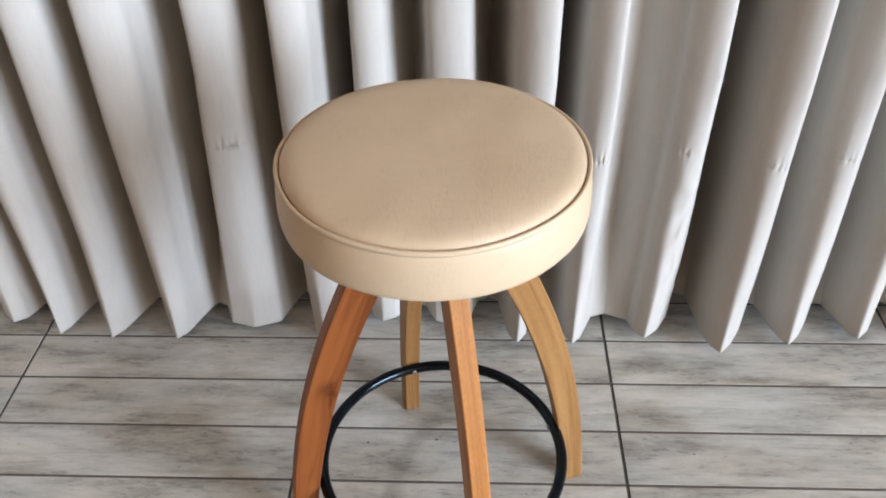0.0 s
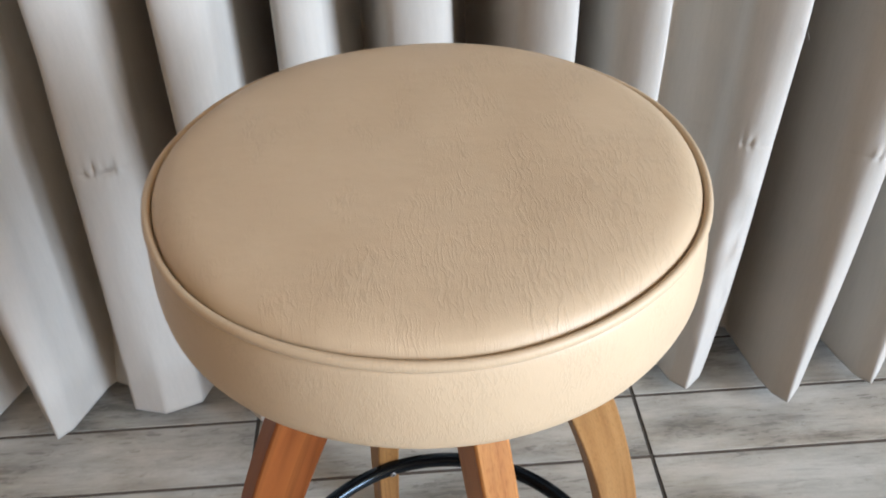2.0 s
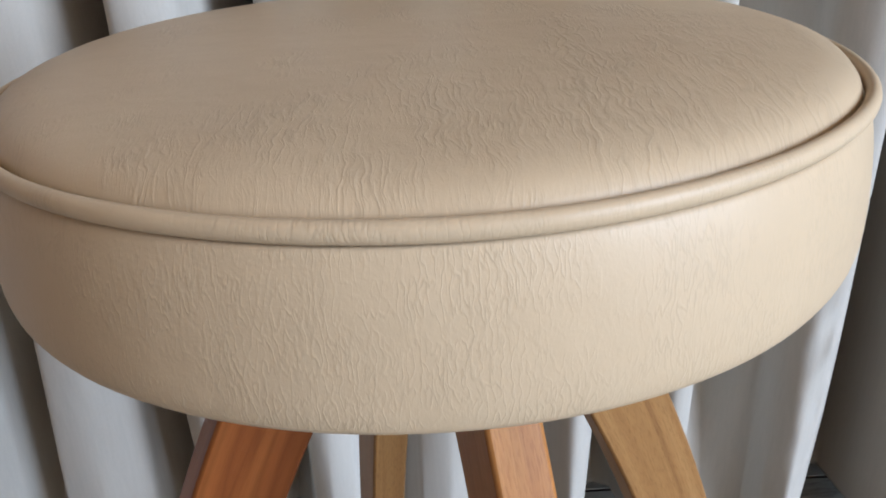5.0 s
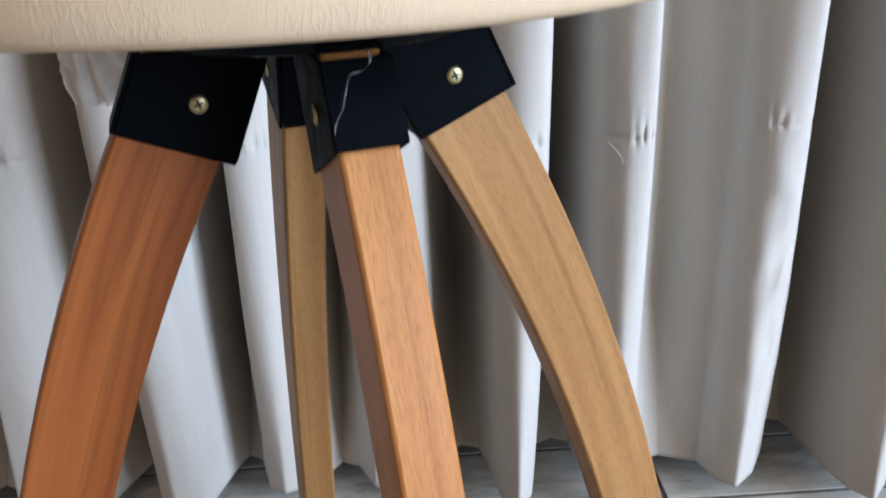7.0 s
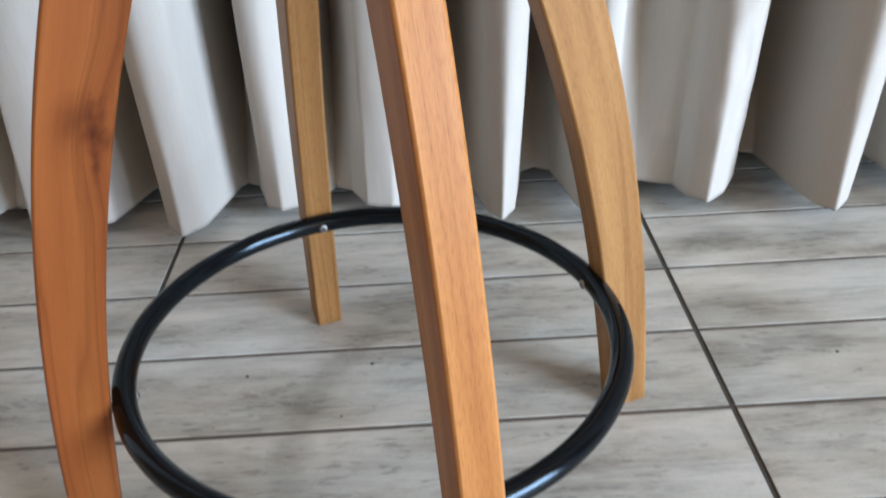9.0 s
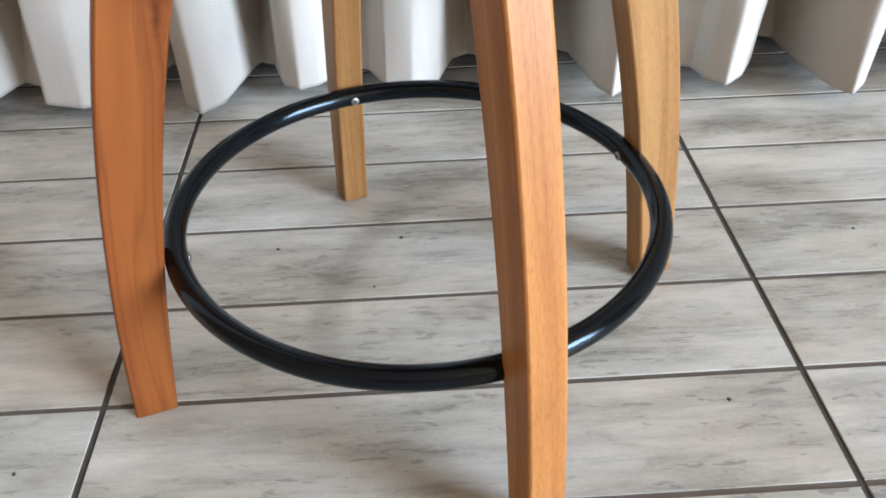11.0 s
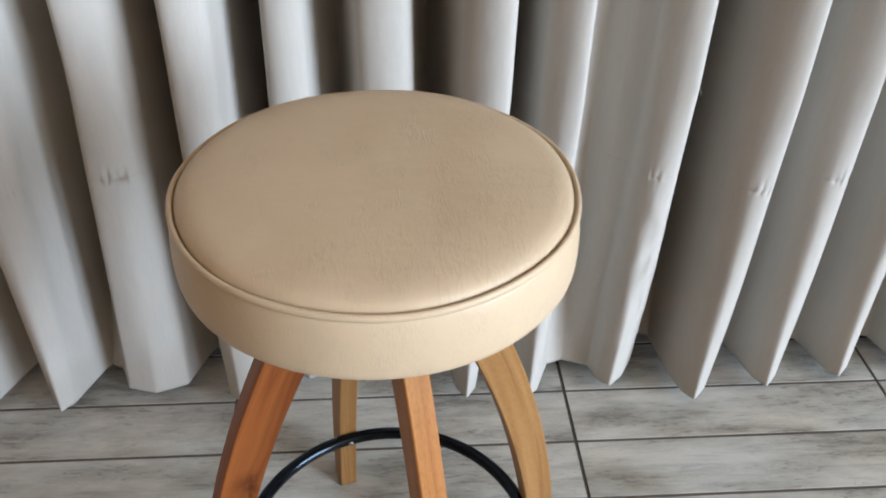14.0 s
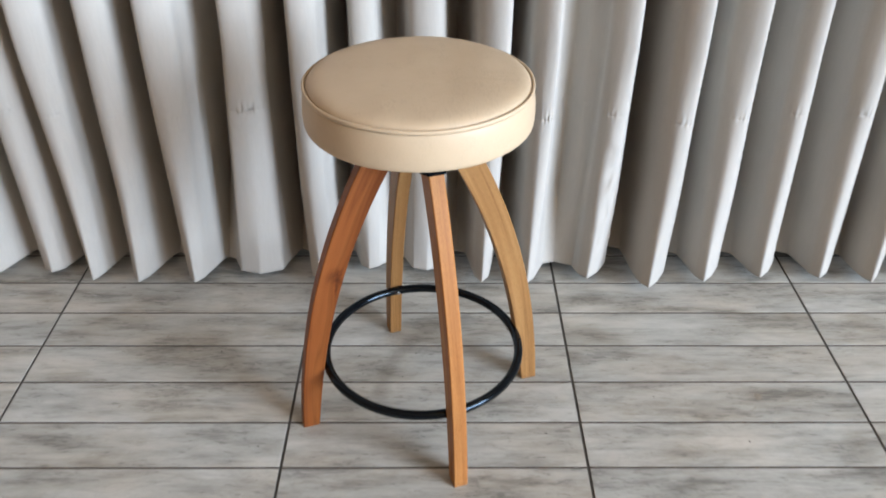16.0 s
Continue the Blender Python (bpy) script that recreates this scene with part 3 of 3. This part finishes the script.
def leg_inner(z):
    return 0.225 - 0.1151 * z - 0.1427 * z * z - 0.283 * z**3


def build_leg(name, theta, splay, mat, stool, label):
    """A curved, tapering leg with rounded edges; u runs along it and v across, in metres."""
    c, s = math.cos(theta), math.sin(theta)
    levels = [0.0, 0.002] + [0.02 + 0.588 * k / 30 for k in range(31)] + [0.625, 0.6384]
    bev = 0.0023
    verts, faces, coords_uv = [], [], []
    along, last = 0.0, None
    for li, z in enumerate(levels):
        ri, ro = leg_inner(z) + splay, leg_outer(z) + splay
        if z > 0.59:  # inside the bracket
            ri, ro = max(ri, 0.0523 - 0.441 * (z - 0.5795)), min(ro, 0.1030 - 0.449 * (z - 0.6025))
        shrink = 0.0016 if li == 0 else 0.0
        ri, ro, h = ri + shrink, ro - shrink, LEG_HALF - shrink
        mid = Vector(((ri + ro) / 2, z))
        along += (mid - last).length if last else 0
        last = mid
        ring = []
        for cr, cv, a0 in ((ro - bev, h - bev, 0), (ri + bev, h - bev, 90), (ri + bev, -h + bev, 180), (ro - bev, -h + bev, 270)):
            for a in (0, 45, 90):
                q = radians(a0 + a)
                ring.append((cr + bev * math.cos(q), cv + bev * math.sin(q)))
        for r, v in ring:
            verts.append((r * c - v * s, r * s + v * c, z))
            coords_uv.append((along, (ro - r) if v > 0 else 0.1 + ro - r, v))
    n = 12
    for li in range(len(levels) - 1):
        for k in range(n):
            j = (k + 1) % n
            faces.append((li * n + k, li * n + j, (li + 1) * n + j, (li + 1) * n + k))
    faces.append(tuple(range(n))[::-1])
    faces.append(tuple((len(levels) - 1) * n + k for k in range(n)))
    ob = mesh_object(name, verts, faces, mat)
    for e in ob.data.edges:
        p, q = e.vertices
        if p % n == q % n and p % n in (0, 2, 3, 5, 6, 8, 9, 11):
            e.use_edge_sharp = True
    layer = ob.data.uv_layers.new(name="grain")
    for k, poly in enumerate(ob.data.polygons):
        flat = k % n in (5, 11)
        for li, vi in zip(poly.loop_indices, poly.vertices):
            u, across, v = coords_uv[vi]
            layer.data[li].uv = (u, 0.2 + v) if flat else (u, across)
    return child(ob, stool, label)


def lay_uv(ob, make):
    """Texture coordinates in metres, from a function of a face's corner and its middle."""
    layer = ob.data.uv_layers.new(name="skin")
    for poly in ob.data.polygons:
        mid = poly.center
        for li, vi in zip(poly.loop_indices, poly.vertices):
            layer.data[li].uv = make(ob.data.vertices[vi].co, mid)


def flat_uv(co, mid):
    c, s = math.cos(TURN), math.sin(TURN)
    return (co.x * c - co.y * s + 4.37, co.x * s + co.y * c + 3)


def round_uv(co, mid):
    a0 = math.atan2(mid.y, mid.x)
    a = math.atan2(co.y, co.x)
    a = a0 + (a - a0 + math.pi) % (2 * math.pi) - math.pi
    return (0.195 * a + 1, co.z - (0.195 - math.hypot(co.x, co.y)) if co.z < 0.66 else co.z)


def turned(theta):
    c, s = math.cos(theta), math.sin(theta)
    return lambda r, v, z: (r * c - v * s, r * s + v * c, z)


def screw(place_m, parent, mat, radius):
    bm = bmesh.new()
    prof = [(0.0, 0.0013), (radius * 0.55, 0.0012), (radius * 0.9, 0.0006), (radius, 0.0), (radius * 0.9, -0.0006)]
    verts, faces = revolve(prof, 18)
    vs = [bm.verts.new(v) for v in verts]
    for f in faces:
        if abs(verts[f[0]][0]) + abs(verts[f[0]][1]) < 1e-7:
            bm.faces.new((vs[0], vs[f[2]], vs[f[3]]))
        else:
            bm.faces.new([vs[i] for i in f])
    bmesh.ops.remove_doubles(bm, verts=bm.verts, dist=1e-6)
    bm.faces.ensure_lookup_table()
    head = from_bm("screw", bm, mat, True)
    head.parent = parent
    head.matrix_local = place_m
    bm = bmesh.new()
    for a in (0, 90):
        vs = box(bm, (-radius * 0.52, -radius * 0.14, 0.0006), (radius * 0.52, radius * 0.14, 0.00155))
        bmesh.ops.rotate(bm, verts=vs, cent=(0, 0, 0), matrix=Matrix.Rotation(radians(a + 20), 3, "Z"))
    slot = from_bm("screw_slot", bm, DARK)
    slot.parent = parent
    slot.matrix_local = place_m
    return head


def build_bracket(theta, shift, stool):
    at = turned(theta)
    low_o, low_i, up_o, up_i = (0.1035, 0.6025), (0.0495, 0.5795), (0.0875, 0.6382), (0.0236, 0.6382)
    w0, w1 = LEG_HALF + 0.0004, LEG_HALF + 0.0024
    bm = bmesh.new()
    side = [low_o, low_i, (low_i[0] - 0.002, low_i[1] + 0.003), up_i, up_o]
    prism(bm, side, w0, w1, at)
    prism(bm, side, -w1, -w0, at)
    prism(bm, [low_o, (low_o[0] + 0.002, low_o[1] + 0.0008), (up_o[0] + 0.002, up_o[1]), up_o], -w1, w1, at)
    prism(bm, [low_i, (low_i[0] - 0.002, low_i[1] + 0.003), up_i, (up_i[0] + 0.002, up_i[1])], -w0 + 0.0002, w0 - 0.0002, at)
    bmesh.ops.recalc_face_normals(bm, faces=bm.faces)
    bmesh.ops.bevel(bm, geom=[e for e in bm.edges], offset=0.0006, segments=1, affect="EDGES")
    ob = child(from_bm("bracket", bm, BLACK_SHEET), stool, "black sheet metal bracket over the top of a leg")
    for sgn in (1, -1):
        m = Matrix.Translation(at(0.0665 + shift, sgn * (w1 + 0.0004), 0.6125)) @ Matrix.Rotation(theta, 4, "Z") @ Matrix.Rotation(radians(-90 * sgn), 4, "X")
        screw(m, ob, BRASS, 0.0047)
    return ob


def build_stool():
    stool = new("bar_stool")
    tagged(stool, "round cream leatherette bar stool with four curved wooden legs", "stool")
    stool.matrix_world = pose(AXIS[0], AXIS[1], 0, 0, 0, math.degrees(TURN))
    # cushion: domed top, groove for the piping, bulging side, rounded underside
    top = smooth_profile([(0.0, 0.7475), (0.06, 0.7473), (0.11, 0.7463), (0.145, 0.7440), (0.169, 0.7408), (0.181, 0.7368), (0.1868, 0.7318), (0.1886, 0.7270), (0.1888, 0.7200)], 5)
    wave = lambda a, r, z: (0.0006 * math.sin(7 * a + 1) * (r > 0.17), 0.0010 * noise.noise((r * 14 * math.cos(a), r * 14 * math.sin(a), 4)))
    v, f = revolve(top, 128, wobble=wave)
    cushion = child(mesh_object("seat", v, f, LEATHER), stool, "domed cream leatherette seat cushion with fine creases")
    lay_uv(cushion, flat_uv)
    band = smooth_profile([(0.1875, 0.7212), (0.1902, 0.7228), (0.1930, 0.7210), (0.1957, 0.7085), (0.1970, 0.6920), (0.1972, 0.6780), (0.1964, 0.6672), (0.1938, 0.6614), (0.1875, 0.6596), (0.1720, 0.6592), (0.12, 0.6591), (0.0, 0.6591)], 5)
    v, f = revolve(band, 128, wobble=lambda a, r, z: (0.0007 * noise.noise((3 * math.cos(a), 3 * math.sin(a), z * 20)), 0))
    lay_uv(child(mesh_object("side_band", v, f, LEATHER_SIDE), cushion), round_uv)
    circle = [(0.1923 + 0.0031 * math.cos(2 * math.pi * k / 12), 0.7274 + 0.0038 * math.sin(2 * math.pi * k / 12)) for k in range(12)]
    v, f = revolve(circle, 160, True, wobble=lambda a, r, z: (0.0006 * math.sin(7 * a + 1), 0.0008 * noise.noise((2 * math.cos(a), 2 * math.sin(a), 1))))
    lay_uv(child(mesh_object("piping", v, f, LEATHER_SIDE), cushion, "narrow cream piping round the seat's rim"), round_uv)
    # swivel plates under the cushion
    v, f = revolve([(0.0, 0.6592), (0.172, 0.6592), (0.173, 0.6586), (0.172, 0.6580), (0.0, 0.6580)], 64)
    child(mesh_object("bottom_cover", v, f, BLACK_CLOTH), stool, "black cloth cover under the cushion")
    v, f = revolve([(0.0, 0.6580), (0.0780, 0.6580), (0.0800, 0.6570), (0.0800, 0.6405), (0.0780, 0.6395), (0.0, 0.6395)], 64)
    child(mesh_object("swivel_plate", v, f, BLACK_PLATE), stool, "black glossy metal swivel plate")
    for deg, splay, mat, words in ((180, 0.002, WOOD_RED, "curved red-brown wooden leg with a knot"), (270, -0.004, WOOD_ORANGE, "curved orange-brown wooden leg"),
                                   (0, -0.003, WOOD_TAN, "curved tan wooden leg"), (90, 0.0, WOOD_TAN, "curved tan wooden leg")):
        build_leg("leg", radians(deg), splay, mat, stool, words)
        build_bracket(radians(deg), -2 * splay if deg == 180 else -splay, stool)
    # foot ring, fixed from inside to each leg
    ring_r, ring_z, tube = 0.1967, 0.1446, 0.0091
    circle = [(ring_r + tube * math.cos(2 * math.pi * k / 16), ring_z + tube * math.sin(2 * math.pi * k / 16)) for k in range(16)]
    v, f = revolve(circle, 144, True)
    ring = child(mesh_object("foot_ring", v, f, BLACK_RING), stool, "black enamelled tubular foot ring")
    for deg in (0, 90, 180, 270):
        th = radians(deg)
        m = Matrix.Translation(turned(th)(ring_r - tube - 0.0002, 0, ring_z - 0.001)) @ Matrix.Rotation(th, 4, "Z") @ Matrix.Rotation(radians(-90), 4, "Y")
        screw(m, ring, STEEL, 0.0042)
    # torn strip of protective film that hangs from the front bracket
    th = radians(270)
    at = turned(th)
    pts = [(0.0880, 0.0000, 0.6390), (0.0905, 0.0020, 0.6400), (0.0925, 0.0035, 0.6415), (0.0935, 0.0044, 0.6395), (0.0945, 0.0035, 0.6360), (0.0950, 0.0004, 0.6338), (0.0945, -0.0050, 0.6330), (0.0960, -0.0068, 0.6300),
           (0.0970, -0.0080, 0.6262), (0.0985, -0.0094, 0.6235), (0.1000, -0.0106, 0.6196), (0.1010, -0.0128, 0.6172), (0.1020, -0.0142, 0.6150), (0.1034, -0.0156, 0.6105)]
    verts, faces = [], []
    for k, (r, v0, z) in enumerate(pts):
        w = 0.00042 + 0.00022 * math.sin(2.3 * k)
        for d, e in ((-w, 0.0), (w, 0.0006), (w, 0.0010), (-w, 0.0004)):
            verts.append(at(r + e, v0 + d, z + 0.9 * d))
    for k in range(len(pts) - 1):
        for q in range(4):
            faces.append((4 * k + q, 4 * k + (q + 1) % 4, 4 * k + 4 + (q + 1) % 4, 4 * k + 4 + q))
    e = 4 * (len(pts) - 1)
    faces += [(0, 1, 2, 3), (e, e + 3, e + 2, e + 1)]
    child(mesh_object("plastic_film", verts, faces, film_mat), stool, "torn strip of clear plastic film")
    # a crumpled strip of white lining that hangs out under the cushion
    verts, faces = [], []
    across, down = 22, 26
    for i in range(down + 1):
        for j in range(across + 1):
            u, v = j / across, i / down
            rag = (0.004 * noise.noise((v * 9.0, 1.0, 0)) + 0.006 * max(0.0, (v - 0.72) / 0.28)) * (1 - u)
            crease = 0.006 * noise.noise((u * 7.0, v * 3.0, 2.0)) + 0.0035 * noise.noise((u * 13.0, v * 12.0, 5.0)) + 0.003 * math.sin(u * 19 + 2 * noise.noise((u * 3, v * 4, 8.0)))
            verts.append((-0.508 + 0.045 * u + rag + 0.4 * crease, -0.048 + crease * min(1, 3 * v + 0.2), 0.6590 - 0.0735 * v + 0.003 * noise.noise((u * 8, 0, 3.0)) * v))
    for i in range(down):
        for j in range(across):
            k = i * (across + 1) + j
            faces.append((k, k + 1, k + across + 2, k + across + 1))
    lining = mesh_object("lining_strip", verts, faces, LINING)
    sol = lining.modifiers.new("thickness", "SOLIDIFY")
    sol.thickness = 0.0006
    lining.data.transform(stool.matrix_world.inverted())
    child(lining, stool, "crumpled strip of white lining under the seat")
    return stool


build_stool()


# ---- specks of dirt on the floor ----
def build_speck(x, y, size, seed):
    rng = random.Random(seed)
    bm = bmesh.new()
    bmesh.ops.create_icosphere(bm, subdivisions=1, radius=size)
    for v in bm.verts:
        v.co *= rng.uniform(0.7, 1.2)
        v.co.z = max(v.co.z * 0.35, 0) + 0.0
    ob = from_bm("dirt_speck", bm, SPECK, True)
    ob.location = (x, y, 0.0)
    return tagged(ob, "tiny dark speck of dirt on the tiled floor", "dirt", "specks on the floor")


for i, (x, y, size) in enumerate(((-0.347, -0.026, 0.0026), (-0.476, -0.035, 0.0024), (0.131, -0.050, 0.0022), (0.1690, -0.1672, 0.0018), (-0.0744, -0.2730, 0.0023), (-0.3747, -0.1033, 0.0013),
                                  (0.338, -0.296, 0.0022), (-0.792, -0.019, 0.0024), (-0.659, -0.307, 0.0020))):
    build_speck(x, y, size, i)


def build_stain(x, y, wide, long, seed):
    """A dried, ragged spot: a very thin uneven disc."""
    rng = random.Random(seed)
    verts, faces, n = [(0.0, 0.0, 0.0007)], [], 28
    rags = [rng.uniform(0.55, 1.15) for _ in range(n)]
    for ring, z in ((0.75, 0.0006), (1.0, 0.0002)):
        verts += [(wide * ring * rags[k] * math.cos(2 * math.pi * k / n), long * ring * rags[k] * math.sin(2 * math.pi * k / n), z) for k in range(n)]
    for k in range(n):
        j = (k + 1) % n
        faces += [(0, 1 + k, 1 + j), (1 + k, 1 + n + k, 1 + n + j, 1 + j)]
    ob = mesh_object("dried_stain", verts, faces, STAIN)
    ob.location = (x, y, 0.0)
    return tagged(ob, "small dried tan stain on the tiled floor", "stain")


build_stain(0.395, -0.167, 0.0085, 0.0135, 3)

# ---- the floor: tiles with five planks each, all joints recessed ----
COL, ROW, GAP_X, GAP_Y = 0.605, 0.121, 0.0062, 0.0062
bm = bmesh.new()
box(bm, (ROOM_W - T, ROOM_S - T, -0.06), (ROOM_E + T, ROOM_N + T, -0.0016))
floor = tagged(from_bm("floor", bm, GROUT), "grey wood-look tiled floor with dark joints", "floor", kind="structure")


def plank_mesh():
    bm = bmesh.new()
    hx, hy, ch = (COL - GAP_X) / 2, (ROW - GAP_Y) / 2, 0.0002
    rings = []
    for x, y, z in ((hx, hy, -0.004), (hx, hy, -ch), (hx - ch, hy - ch, 0.0)):
        rings.append([bm.verts.new((sx * x, sy * y, z)) for sx, sy in ((-1, -1), (1, -1), (1, 1), (-1, 1))])
    for a, b in zip(rings, rings[1:]):
        for k in range(4):
            bm.faces.new((a[k], a[(k + 1) % 4], b[(k + 1) % 4], b[k]))
    bm.faces.new(rings[-1])
    me = bpy.data.meshes.new("plank")
    bm.to_mesh(me)
    bm.free()
    me.materials.append(PLANK)
    return me


# the cross joints are filled higher and paler than the long ones
verts, faces = [], []
for i in range(-6, 12):
    for j in range(-75, 6):
        k, x0, x1, y0 = len(verts), i * COL + GAP_X / 2, (i + 1) * COL - GAP_X / 2, j * ROW
        verts += [(x, y0 + dy, z) for z in (-0.003, -0.0012) for x, dy in ((x0, -0.0030), (x1, -0.0030), (x1, 0.0030), (x0, 0.0030))]
        faces += [tuple(k + q for q in f) for f in ((4, 5, 6, 7), (0, 1, 5, 4), (1, 2, 6, 5), (2, 3, 7, 6), (3, 0, 4, 7))]
fill = child(mesh_object("joint_filler", verts, faces, ROW_GROUT, False), floor, "grey-brown filler in the joints between planks")
fill["kind"] = "stuff"

plank = plank_mesh()
verts, faces = [], []
for i in range(-6, 12):
    for j in range(-75, 5):
        if -4 <= i < 4 and j >= -16:
            ob = new("plank", plank)
            ob.parent = floor
            ob.location = ((i + 0.5) * COL, (j + 0.5) * ROW, 0.0)
        else:  # the far planks, joined
            k = len(verts)
            verts += [(v.co.x + (i + 0.5) * COL, v.co.y + (j + 0.5) * ROW, v.co.z) for v in plank.vertices]
            faces += [tuple(k + q for q in poly.vertices) for poly in plank.polygons]
far = child(mesh_object("planks", verts, faces, PLANK, False), floor)
far["kind"] = "stuff"
